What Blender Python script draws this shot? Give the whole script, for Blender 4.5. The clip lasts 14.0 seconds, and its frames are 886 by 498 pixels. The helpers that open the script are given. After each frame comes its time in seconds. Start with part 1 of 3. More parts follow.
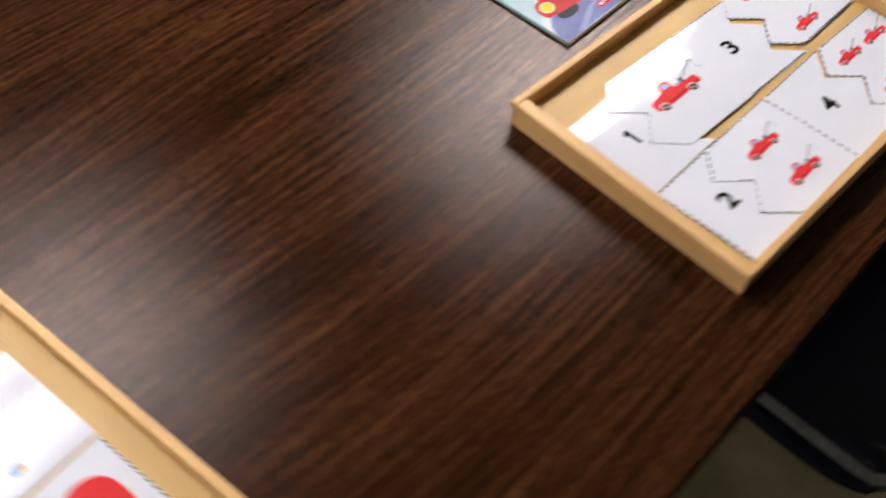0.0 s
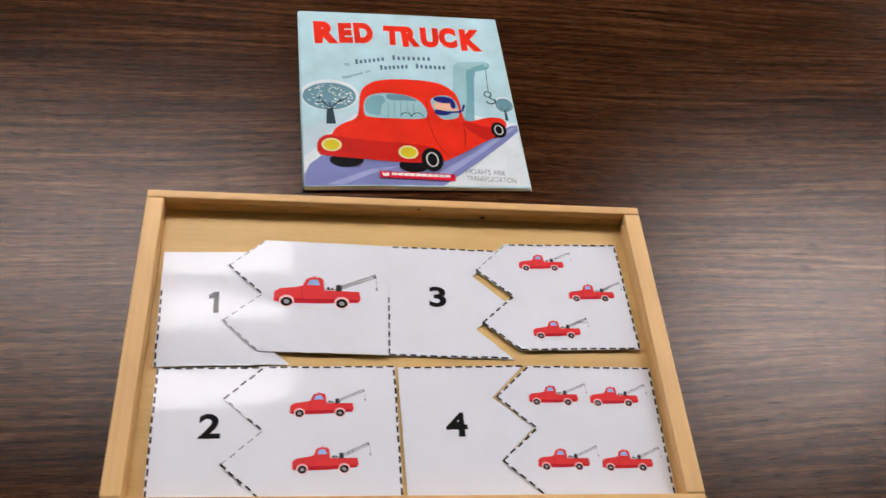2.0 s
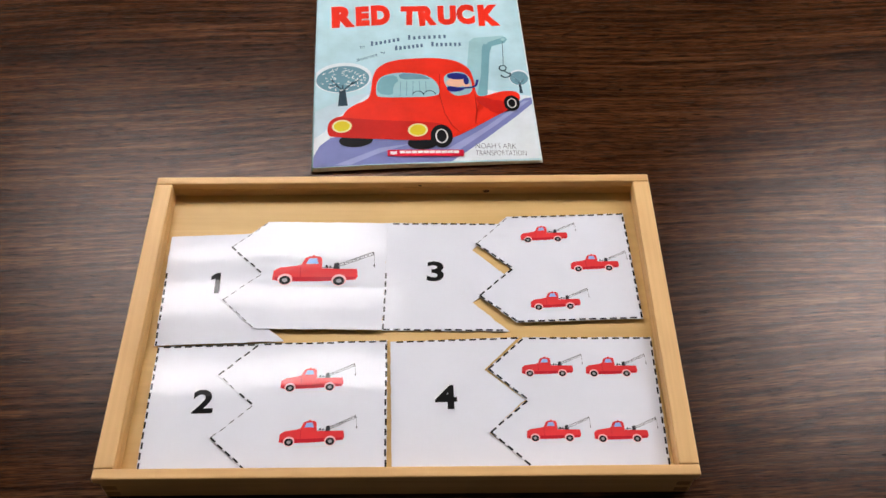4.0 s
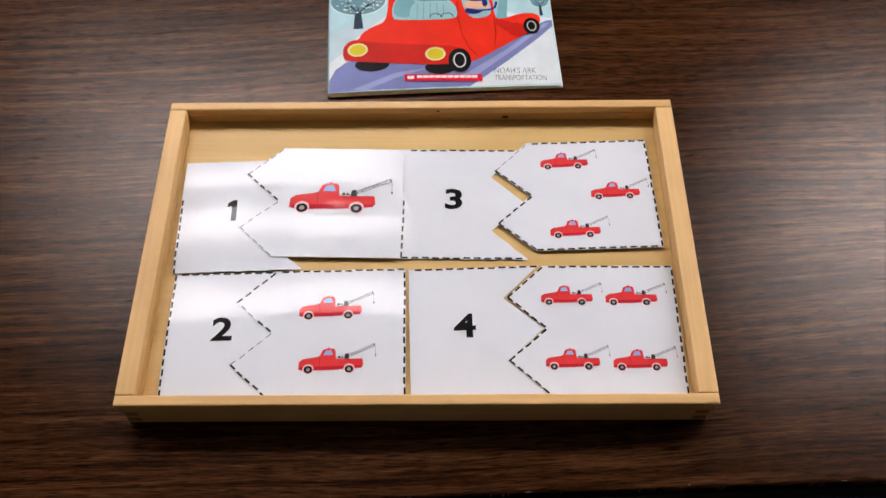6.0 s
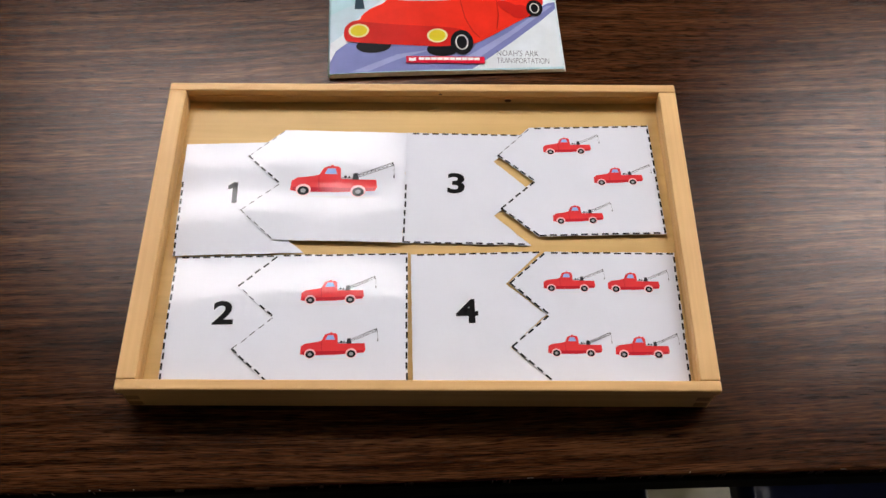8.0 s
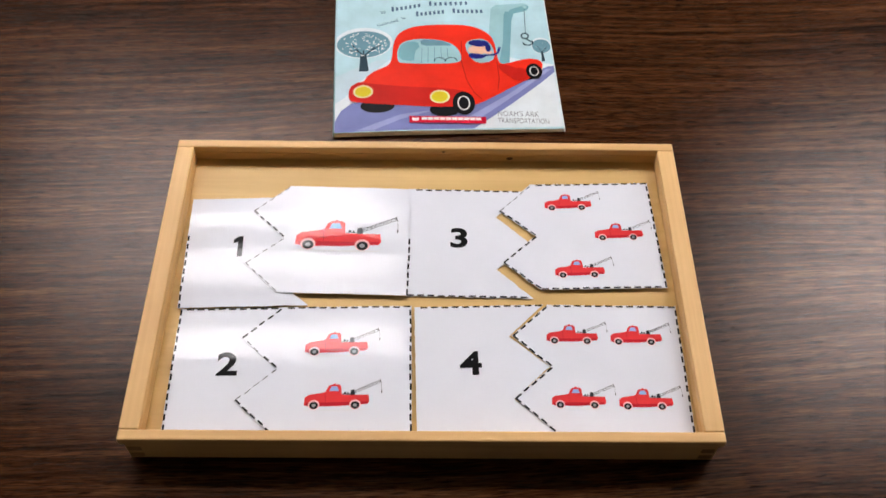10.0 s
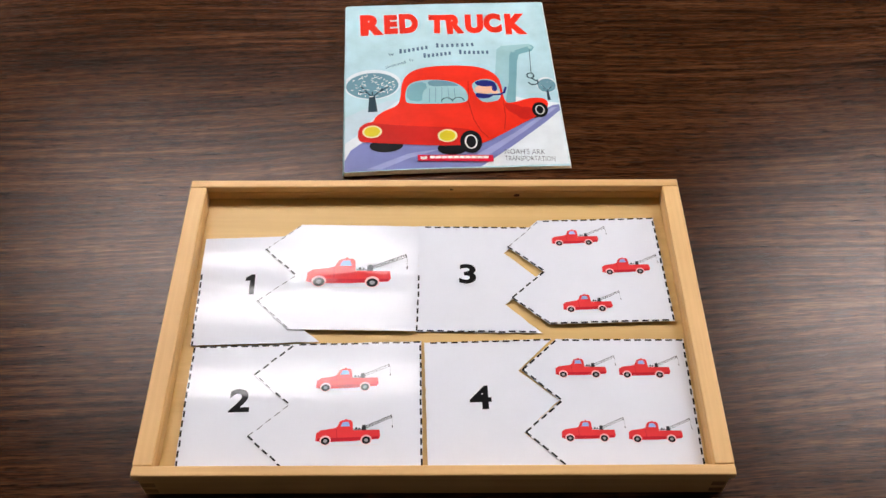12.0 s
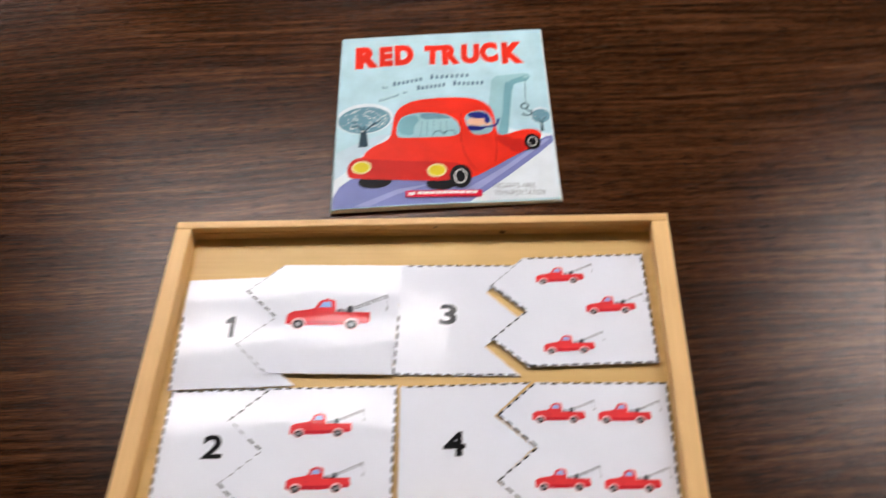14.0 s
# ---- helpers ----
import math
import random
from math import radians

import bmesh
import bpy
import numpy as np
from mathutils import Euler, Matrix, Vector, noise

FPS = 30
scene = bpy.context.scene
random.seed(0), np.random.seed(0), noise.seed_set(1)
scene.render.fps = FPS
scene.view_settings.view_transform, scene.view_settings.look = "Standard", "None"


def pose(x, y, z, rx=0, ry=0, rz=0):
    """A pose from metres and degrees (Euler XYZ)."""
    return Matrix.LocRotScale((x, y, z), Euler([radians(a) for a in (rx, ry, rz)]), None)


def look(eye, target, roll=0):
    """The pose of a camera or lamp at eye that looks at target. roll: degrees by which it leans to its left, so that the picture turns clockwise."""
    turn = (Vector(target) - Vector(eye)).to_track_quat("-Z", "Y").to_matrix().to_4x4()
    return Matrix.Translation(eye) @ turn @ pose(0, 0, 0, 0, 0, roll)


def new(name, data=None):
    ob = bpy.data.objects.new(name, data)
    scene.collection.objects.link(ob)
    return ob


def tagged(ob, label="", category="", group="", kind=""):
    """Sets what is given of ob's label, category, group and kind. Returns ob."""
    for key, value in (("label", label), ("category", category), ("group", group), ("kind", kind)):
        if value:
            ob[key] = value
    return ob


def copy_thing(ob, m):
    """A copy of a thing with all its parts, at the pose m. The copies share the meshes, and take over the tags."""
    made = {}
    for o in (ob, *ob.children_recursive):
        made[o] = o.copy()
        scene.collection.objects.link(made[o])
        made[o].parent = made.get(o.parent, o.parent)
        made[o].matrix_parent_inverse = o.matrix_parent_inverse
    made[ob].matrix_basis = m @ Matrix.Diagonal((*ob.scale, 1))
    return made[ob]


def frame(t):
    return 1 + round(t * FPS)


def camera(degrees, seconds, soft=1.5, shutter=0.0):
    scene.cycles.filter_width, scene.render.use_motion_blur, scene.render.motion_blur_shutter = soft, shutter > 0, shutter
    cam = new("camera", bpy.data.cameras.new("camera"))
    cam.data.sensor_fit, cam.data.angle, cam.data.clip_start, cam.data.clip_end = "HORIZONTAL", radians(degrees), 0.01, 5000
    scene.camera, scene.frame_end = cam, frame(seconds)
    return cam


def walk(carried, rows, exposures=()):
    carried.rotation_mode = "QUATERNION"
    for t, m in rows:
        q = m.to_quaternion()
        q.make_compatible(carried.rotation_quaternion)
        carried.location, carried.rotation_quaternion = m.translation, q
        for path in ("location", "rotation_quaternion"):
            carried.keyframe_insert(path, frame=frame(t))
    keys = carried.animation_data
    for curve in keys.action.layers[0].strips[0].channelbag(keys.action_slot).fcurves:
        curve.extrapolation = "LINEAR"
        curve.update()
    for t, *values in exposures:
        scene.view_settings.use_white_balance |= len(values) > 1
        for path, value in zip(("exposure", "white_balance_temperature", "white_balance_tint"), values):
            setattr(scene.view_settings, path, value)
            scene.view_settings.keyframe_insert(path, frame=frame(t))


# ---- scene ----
cam = camera(49.8, 14.0, shutter=0.6)
PATH = [
    (0, (-0.523, -0.112, 1.403), (0.358, 0.656, -0.221), 5.2),
    (0.2, (-0.428, -0.195, 1.424), (0.341, 0.651, -0.217), 4.1),
    (0.5, (-0.294, -0.219, 1.404), (0.446, 0.655, -0.236), 11.2),
    (0.7, (-0.164, -0.235, 1.401), (0.457, 0.72, -0.242), 8.5),
    (1, (-0.031, -0.221, 1.389), (0.495, 0.808, -0.243), 11.7),
    (1.5, (0.066, -0.228, 1.377), (0.464, 0.905, -0.223), 14.4),
    (2, (0.129, -0.252, 1.379), (0.419, 0.942, -0.199), 12.6),
    (4.5, (0.245, -0.267, 1.376), (0.236, 0.913, -0.239), -0.9),
    (5, (0.237, -0.264, 1.377), (0.238, 0.874, -0.267), -0.3),
    (5.5, (0.237, -0.265, 1.371), (0.227, 0.844, -0.294), -0.7),
    (6, (0.237, -0.26, 1.371), (0.22, 0.801, -0.325), -1.1),
    (6.5, (0.234, -0.257, 1.37), (0.223, 0.773, -0.345), -0.7),
    (7, (0.228, -0.252, 1.372), (0.235, 0.761, -0.353), 0.4),
    (9.5, (0.222, -0.263, 1.37), (0.236, 0.833, -0.303), 1.0),
    (10, (0.217, -0.272, 1.368), (0.241, 0.881, -0.266), 1.4),
    (10.5, (0.22, -0.275, 1.369), (0.233, 0.911, -0.241), 0.8),
    (11, (0.217, -0.279, 1.37), (0.234, 0.928, -0.225), 0.9),
    (11.5, (0.216, -0.28, 1.374), (0.23, 0.932, -0.218), 0.7),
    (12, (0.219, -0.281, 1.374), (0.219, 0.941, -0.21), -0.2),
    (12.5, (0.205, -0.278, 1.378), (0.229, 0.939, -0.209), 0.5),
    (13, (0.194, -0.276, 1.379), (0.229, 0.944, -0.205), 0.4),
    (13.5, (0.223, -0.267, 1.382), (0.174, 0.949, -0.205), -3.6),
    (13.8, (0.268, -0.254, 1.391), (0.119, 0.945, -0.203), -7.7),
    (14, (0.289, -0.251, 1.379), (0.152, 0.98, -0.192), -5.9),
]
walk(cam, [(t, look(eye, target, roll)) for t, eye, target, roll in PATH],
     exposures=((0.0, 0.11), (0.5, 0.07), (1.0, -0.04), (1.5, -0.02), (2.0, -0.14), (4.5, -0.03), (7.0, -0.08), (9.5, 0.0), (12.0, 0.07), (14.0, 0.03)))

# ---- world, lamps, exposure ----
world = bpy.data.worlds.new("world")
scene.world = world
world.use_nodes = True
world.node_tree.nodes["Background"].inputs["Color"].default_value = (0.8, 0.85, 1.0, 1)
world.node_tree.nodes["Background"].inputs["Strength"].default_value = 0.008
LAMP_POWER = 37.0
DIM_POWER = 27.0      # the left-hand fitting, set dimmer
TOP = 0.72            # height of the table top
CEILING = 2.70


# ---- materials ----
def lin(r, g, b):
    """Linear colour from 8-bit values."""
    return tuple(((c / 255 + 0.055) / 1.055) ** 2.4 if c > 10 else c / 255 / 12.92 for c in (r, g, b)) + (1.0,)


def base_material(name, rough=0.5, color=(0.5, 0.5, 0.5, 1), metal=0.0, spec=0.5):
    mat = bpy.data.materials.new(name)
    mat.use_nodes = True
    bsdf = mat.node_tree.nodes["Principled BSDF"]
    bsdf.inputs["Base Color"].default_value = color
    bsdf.inputs["Roughness"].default_value = rough
    bsdf.inputs["Metallic"].default_value = metal
    bsdf.inputs["Specular IOR Level"].default_value = spec
    return mat, mat.node_tree, bsdf


def coords(nt, scale, rot=(0, 0, 0), loc=(0, 0, 0)):
    tc = nt.nodes.new("ShaderNodeTexCoord")
    mp = nt.nodes.new("ShaderNodeMapping")
    mp.inputs["Scale"].default_value = scale
    mp.inputs["Rotation"].default_value = rot
    mp.inputs["Location"].default_value = loc
    nt.links.new(tc.outputs["Object"], mp.inputs["Vector"])
    return mp.outputs["Vector"]


def noise_tex(nt, vec, scale=1.0, detail=4.0, rough=0.55, distort=0.0):
    n = nt.nodes.new("ShaderNodeTexNoise")
    n.inputs["Scale"].default_value = scale
    n.inputs["Detail"].default_value = detail
    n.inputs["Roughness"].default_value = rough
    n.inputs["Distortion"].default_value = distort
    nt.links.new(vec, n.inputs["Vector"])
    return n.outputs["Fac"]


def ramp(nt, fac, stops):
    r = nt.nodes.new("ShaderNodeValToRGB")
    els = r.color_ramp.elements
    while len(els) < len(stops):
        els.new(0.5)
    for el, (p, c) in zip(els, stops):
        el.position, el.color = p, c
    nt.links.new(fac, r.inputs["Fac"])
    return r.outputs["Color"]


def mix(nt, a, b, fac, kind="MIX"):
    m = nt.nodes.new("ShaderNodeMix")
    m.data_type, m.blend_type = "RGBA", kind
    for sock, val in ((m.inputs[0], fac), (m.inputs[6], a), (m.inputs[7], b)):
        if isinstance(val, (int, float, tuple)):
            sock.default_value = val
        else:
            nt.links.new(val, sock)
    return m.outputs[2]


def maths(nt, op, a, b=0.0, c=0.0):
    m = nt.nodes.new("ShaderNodeMath")
    m.operation = op
    for sock, val in zip(m.inputs, (a, b, c)):
        if isinstance(val, (int, float)):
            sock.default_value = val
        else:
            nt.links.new(val, sock)
    return m.outputs[0]


def bump(nt, bsdf, height, strength=0.2, distance=0.001):
    b = nt.nodes.new("ShaderNodeBump")
    b.inputs["Strength"].default_value = strength
    b.inputs["Distance"].default_value = distance
    nt.links.new(height, b.inputs["Height"])
    nt.links.new(b.outputs["Normal"], bsdf.inputs["Normal"])


def walnut_laminate():
    """Dark walnut laminate: wavy figure in bands, short flecks and dark pores, all along x."""
    mat, nt, bsdf = base_material("dark walnut laminate", 0.2, spec=0.2)
    warp = noise_tex(nt, coords(nt, (1.3, 4.0, 1)), 1.0, 1.0)
    sway = noise_tex(nt, coords(nt, (4.0, 13.0, 1)), 1.0, 2.0)
    tc = nt.nodes.new("ShaderNodeTexCoord")
    sep = nt.nodes.new("ShaderNodeSeparateXYZ")
    nt.links.new(tc.outputs["Object"], sep.inputs[0])
    y = maths(nt, "MULTIPLY_ADD", warp, 0.075, sep.outputs["Y"])
    y = maths(nt, "MULTIPLY_ADD", sway, 0.006, y)

    def grain(sx, sy, detail, rough, shift=0.0):
        comb = nt.nodes.new("ShaderNodeCombineXYZ")
        nt.links.new(maths(nt, "MULTIPLY", sep.outputs["X"], sx), comb.inputs["X"])
        nt.links.new(maths(nt, "MULTIPLY", y, sy), comb.inputs["Y"])
        comb.inputs["Z"].default_value = shift
        return noise_tex(nt, comb.outputs[0], 1.0, detail, rough)

    fleck = grain(34.0, 820.0, 4.0, 0.70)
    pore = grain(55.0, 1350.0, 1.0, 0.5, 4.0)
    streak = grain(6.0, 200.0, 4.0, 0.66, 9.0)
    broad = grain(1.6, 22.0, 3.0, 0.55, 15.0)
    figure = maths(nt, "ADD", maths(nt, "MULTIPLY", fleck, 0.50), maths(nt, "MULTIPLY", streak, 0.50))
    col = ramp(nt, figure, [(0.395, (0.0080, 0.0023, 0.0009, 1)), (0.468, (0.030, 0.0096, 0.0034, 1)), (0.530, (0.057, 0.0212, 0.0084, 1)), (0.610, (0.108, 0.0450, 0.0200, 1))])
    col = mix(nt, col, ramp(nt, pore, [(0.36, (0.10, 0.08, 0.07, 1)), (0.48, (1, 1, 1, 1))]), 0.85, "MULTIPLY")
    col = mix(nt, col, ramp(nt, broad, [(0.34, (0.58, 0.53, 0.49, 1)), (0.66, (1.32, 1.28, 1.24, 1))]), 0.9, "MULTIPLY")
    nt.links.new(col, bsdf.inputs["Base Color"])
    # a satin lacquer over the print
    bsdf.inputs["Specular IOR Level"].default_value = 0.0
    bsdf.inputs["Roughness"].default_value = 0.9
    lacquer = nt.nodes.new("ShaderNodeBsdfAnisotropic")
    lacquer.distribution = "BECKMANN"
    lacquer.inputs["Color"].default_value = (1.0, 0.86, 0.80, 1)
    nt.links.new(maths(nt, "MULTIPLY_ADD", fleck, -0.06, 0.300), lacquer.inputs["Roughness"])
    fresnel = nt.nodes.new("ShaderNodeFresnel")
    fresnel.inputs["IOR"].default_value = 1.36
    share = maths(nt, "MULTIPLY_ADD", figure, 1.3, -0.12)
    share = maths(nt, "MULTIPLY", fresnel.outputs["Fac"], maths(nt, "MULTIPLY_ADD", pore, 0.4, share))
    both = nt.nodes.new("ShaderNodeMixShader")
    nt.links.new(share, both.inputs[0])
    nt.links.new(bsdf.outputs[0], both.inputs[1])
    nt.links.new(lacquer.outputs[0], both.inputs[2])
    nt.links.new(both.outputs[0], nt.nodes["Material Output"].inputs["Surface"])
    bump(nt, bsdf, maths(nt, "ADD", pore, fleck), 0.10, 0.0004)
    nt.links.new(bsdf.inputs["Normal"].links[0].from_socket, lacquer.inputs["Normal"])
    return mat


def pale_wood(name, light, dark, seed=0.0):
    """Pale lacquered softwood, grain along the part's own x axis."""
    mat, nt, bsdf = base_material(name, 0.45, spec=0.3)
    info = nt.nodes.new("ShaderNodeObjectInfo")
    vec = coords(nt, (3.0, 110.0, 110.0))
    add = nt.nodes.new("ShaderNodeVectorMath")
    add.operation = "ADD"
    comb = nt.nodes.new("ShaderNodeCombineXYZ")
    nt.links.new(maths(nt, "MULTIPLY_ADD", info.outputs["Random"], 37.0, seed), comb.inputs["Y"])
    nt.links.new(vec, add.inputs[0])
    nt.links.new(comb.outputs[0], add.inputs[1])
    g = noise_tex(nt, add.outputs[0], 1.0, 4.0, 0.6, 0.4)
    blotch = noise_tex(nt, coords(nt, (7, 16, 16)), 1.0, 3.0)
    col = ramp(nt, g, [(0.3, dark), (0.62, light)])
    col = mix(nt, col, ramp(nt, blotch, [(0.3, (0.86, 0.80, 0.72, 1)), (0.7, (1.06, 1.04, 1.0, 1))]), 0.8, "MULTIPLY")
    nt.links.new(col, bsdf.inputs["Base Color"])
    bump(nt, bsdf, g, 0.12, 0.0004)
    return mat


def laminated(name, color, rough=0.075, wave=0.0005):
    """Paper under clear glossy film, with faint ripples and cloudy patches."""
    mat, nt, bsdf = base_material(name, rough, color, spec=0.13)
    tc = nt.nodes.new("ShaderNodeTexCoord")
    ripple = noise_tex(nt, tc.outputs["Object"], 55.0, 2.0, 0.5)
    film = noise_tex(nt, tc.outputs["Object"], 14.0, 4.0, 0.5)
    cloud = noise_tex(nt, coords(nt, (90, 38, 38)), 1.0, 4.0, 0.6, 0.6)
    if color[0] > 0.6:
        tint = ramp(nt, film, [(0.3, tuple(c * 0.95 for c in color[:3]) + (1,)), (0.7, color)])
        nt.links.new(tint, bsdf.inputs["Base Color"])
    nt.links.new(maths(nt, "MULTIPLY_ADD", cloud, 0.05, rough - 0.04), bsdf.inputs["Roughness"])
    height = maths(nt, "ADD", ripple, maths(nt, "MULTIPLY", film, 2.0))
    bump(nt, bsdf, maths(nt, "MULTIPLY_ADD", cloud, 0.5, height), 0.24, wave)
    return mat


def cover_ink(name, rgb, rough=0.3):
    rgb = [c * 0.935 for c in rgb]
    mat, nt, bsdf = base_material(name, rough, lin(*rgb), spec=0.07)
    tc = nt.nodes.new("ShaderNodeTexCoord")
    n = noise_tex(nt, tc.outputs["Object"], 30.0, 4.0, 0.6)
    c = lin(*rgb)
    nt.links.new(ramp(nt, n, [(0.3, tuple(v * 0.88 for v in c[:3]) + (1,)), (0.7, tuple(min(1, v * 1.08) for v in c[:3]) + (1,))]), bsdf.inputs["Base Color"])
    return mat


def plain(name, color, rough=0.6, metal=0.0, mottle=0.1, scale=12.0, spec=0.5):
    mat, nt, bsdf = base_material(name, rough, color, metal, spec)
    tc = nt.nodes.new("ShaderNodeTexCoord")
    n = noise_tex(nt, tc.outputs["Object"], scale, 6.0, 0.6)
    lo = tuple(c * (1 - mottle) for c in color[:3]) + (1,)
    hi = tuple(min(1, c * (1 + mottle)) for c in color[:3]) + (1,)
    nt.links.new(ramp(nt, n, [(0.3, lo), (0.7, hi)]), bsdf.inputs["Base Color"])
    bump(nt, bsdf, n, 0.08, 0.001)
    return mat


def glow(name, color, strength):
    mat = bpy.data.materials.new(name)
    mat.use_nodes = True
    nt = mat.node_tree
    bsdf = nt.nodes["Principled BSDF"]
    bsdf.inputs["Base Color"].default_value = (0.8, 0.8, 0.8, 1)
    bsdf.inputs["Emission Color"].default_value = color
    bsdf.inputs["Emission Strength"].default_value = strength
    return mat


WALNUT = walnut_laminate()
PINE = pale_wood("pale lacquered pine", (0.78, 0.505, 0.225, 1), (0.66, 0.400, 0.162, 1))
PLY = pale_wood("pale plywood", (0.70, 0.475, 0.190, 1), (0.63, 0.415, 0.155, 1), 11.0)
END_GRAIN = pale_wood("pine end grain", (0.44, 0.25, 0.10, 1), (0.30, 0.16, 0.06, 1), 5.0)
KNOT = plain("pine knot", (0.09, 0.035, 0.015, 1), 0.5, 0, 0.4, 300)
CARD = laminated("laminated white card", (0.755, 0.772, 0.838, 1))
INK_BLACK = laminated("black print under film", (0.012, 0.012, 0.013, 1))
INK_RED = laminated("red print under film", lin(226, 64, 67))
INK_DARK_RED = laminated("deep red print under film", lin(190, 40, 52))
INK_BLUE = laminated("pale blue print under film", lin(150, 178, 226))
INK_GREY = laminated("grey print under film", lin(58, 59, 63))
INK_PINK = laminated("pink print under film", lin(244, 190, 192))
INK_HUB = laminated("mid grey print under film", lin(150, 150, 153))
INK_PALE = laminated("pale grey print under film", lin(225, 224, 226))
EDGE_BLACK = plain("black edge band", (0.004, 0.004, 0.004, 1), 0.6, 0, 0.1, 12, 0.1)
NAVY = plain("navy moulded plastic", (0.0026, 0.0066, 0.036, 1), 0.28, 0, 0.2, 60, 0.22)
# The glint on the seat's lip, put into a pale grey-blue colour.
LIP_SHINE = plain("pale grey-blue highlight of the seat lip", (0.30, 0.34, 0.42, 1), 0.35, 0, 0.3, 90, 0.5)
STEEL = plain("black painted steel", (0.008, 0.008, 0.009, 1), 0.5, 0.0, 0.1, 30)
VINYL = plain("beige vinyl floor", (0.155, 0.129, 0.062, 1), 0.45, 0, 0.22, 9)
WALLPAINT = plain("grey-beige wall paint", (0.30, 0.285, 0.25, 1), 0.8, 0, 0.05, 3)
TILE = plain("grey-white mineral ceiling tile", (0.58, 0.57, 0.55, 1), 0.9, 0, 0.05, 40)
LAMP = glow("lit lamp diffuser", (1.0, 0.955, 0.97, 1), LAMP_POWER)
LAMP_DIM = glow("dimmer lit lamp diffuser", (1.0, 0.95, 0.96, 1), DIM_POWER)
LAMP_FRAME = plain("white enamelled steel", (0.7, 0.7, 0.7, 1), 0.4)
PAGES = plain("white book pages", (0.75, 0.74, 0.71, 1), 0.7, 0, 0.08, 200)


# ---- mesh helpers ----
def part(name, bm, material, parent=None, label="", m=None, smooth=False):
    """Links a bmesh as one mesh object, under a thing or a part if given."""
    me = bpy.data.meshes.new(name)
    bmesh.ops.recalc_face_normals(bm, faces=bm.faces[:])
    bm.to_mesh(me)
    bm.free()
    for mat in material if isinstance(material, (list, tuple)) else [material]:
        me.materials.append(mat)
    if smooth:
        me.polygons.foreach_set("use_smooth", [True] * len(me.polygons))
    ob = new(name, me)
    ob.parent = parent
    if m is not None:
        ob.matrix_basis = m
    return tagged(ob, label) if label else ob


def thing(name, label, category, m=None, group="", kind=""):
    ob = new(name)
    if m is not None:
        ob.matrix_basis = m
    return tagged(ob, label, category, group, kind)


def box(sx, sy, sz, bevel=0.0, at=(0, 0, 0), segments=2):
    """Box with its lower corner at `at`."""
    bm = bmesh.new()
    bmesh.ops.create_cube(bm, size=1.0)
    for v in bm.verts:
        v.co = Vector(((v.co.x + 0.5) * sx + at[0], (v.co.y + 0.5) * sy + at[1], (v.co.z + 0.5) * sz + at[2]))
    if bevel:
        bmesh.ops.bevel(bm, geom=bm.edges[:], offset=bevel, segments=segments, affect="EDGES", profile=0.5)
    return bm


def tube(points, radius, sides=12):
    """Round tube through points."""
    bm = bmesh.new()
    pts = [Vector(p) for p in points]
    rings = []
    for i, p in enumerate(pts):
        d = (pts[min(i + 1, len(pts) - 1)] - pts[max(i - 1, 0)]).normalized()
        side = d.cross(Vector((0.31, 0.17, 0.93))).normalized()
        up = side.cross(d)
        rings.append([bm.verts.new(p + radius * (math.cos(a) * side + math.sin(a) * up)) for a in (2 * math.pi * k / sides for k in range(sides))])
    for a, b in zip(rings, rings[1:]):
        for k in range(sides):
            bm.faces.new((a[k], a[(k + 1) % sides], b[(k + 1) % sides], b[k]))
    bm.faces.new(rings[0])
    bm.faces.new(rings[-1][::-1])
    return bm


def ellipse(cx, cy, rx, ry, n=24, turn=0.0):
    c, s = math.cos(turn), math.sin(turn)
    return [(cx + rx * math.cos(a) * c - ry * math.sin(a) * s, cy + rx * math.cos(a) * s + ry * math.sin(a) * c) for a in (2 * math.pi * k / n for k in range(n))]


def rounded(points, times=2):
    """Corner-cut smoothing of a closed outline."""
    for _ in range(times):
        out = []
        for (ax, ay), (bx, by) in zip(points, points[1:] + points[:1]):
            out += [(0.75 * ax + 0.25 * bx, 0.75 * ay + 0.25 * by), (0.25 * ax + 0.75 * bx, 0.25 * ay + 0.75 * by)]
        points = out
    return points


def stroke(points, width):
    """Quads along an open line."""
    out = []
    for (ax, ay), (bx, by) in zip(points, points[1:]):
        d = math.hypot(bx - ax, by - ay) or 1e-9
        nx, ny = -(by - ay) / d * width / 2, (bx - ax) / d * width / 2
        ex, ey = (bx - ax) / d * width * 0.3, (by - ay) / d * width * 0.3
        out.append([(ax + nx - ex, ay + ny - ey), (ax - nx - ex, ay - ny - ey), (bx - nx + ex, by - ny + ey), (bx + nx + ex, by + ny + ey)])
    return out


def ring(cx, cy, rx, ry, width, n=28, start=0.0, end=2 * math.pi):
    pts = [(cx + rx * math.cos(start + (end - start) * k / n), cy + ry * math.sin(start + (end - start) * k / n)) for k in range(n + 1)]
    return stroke(pts, width)


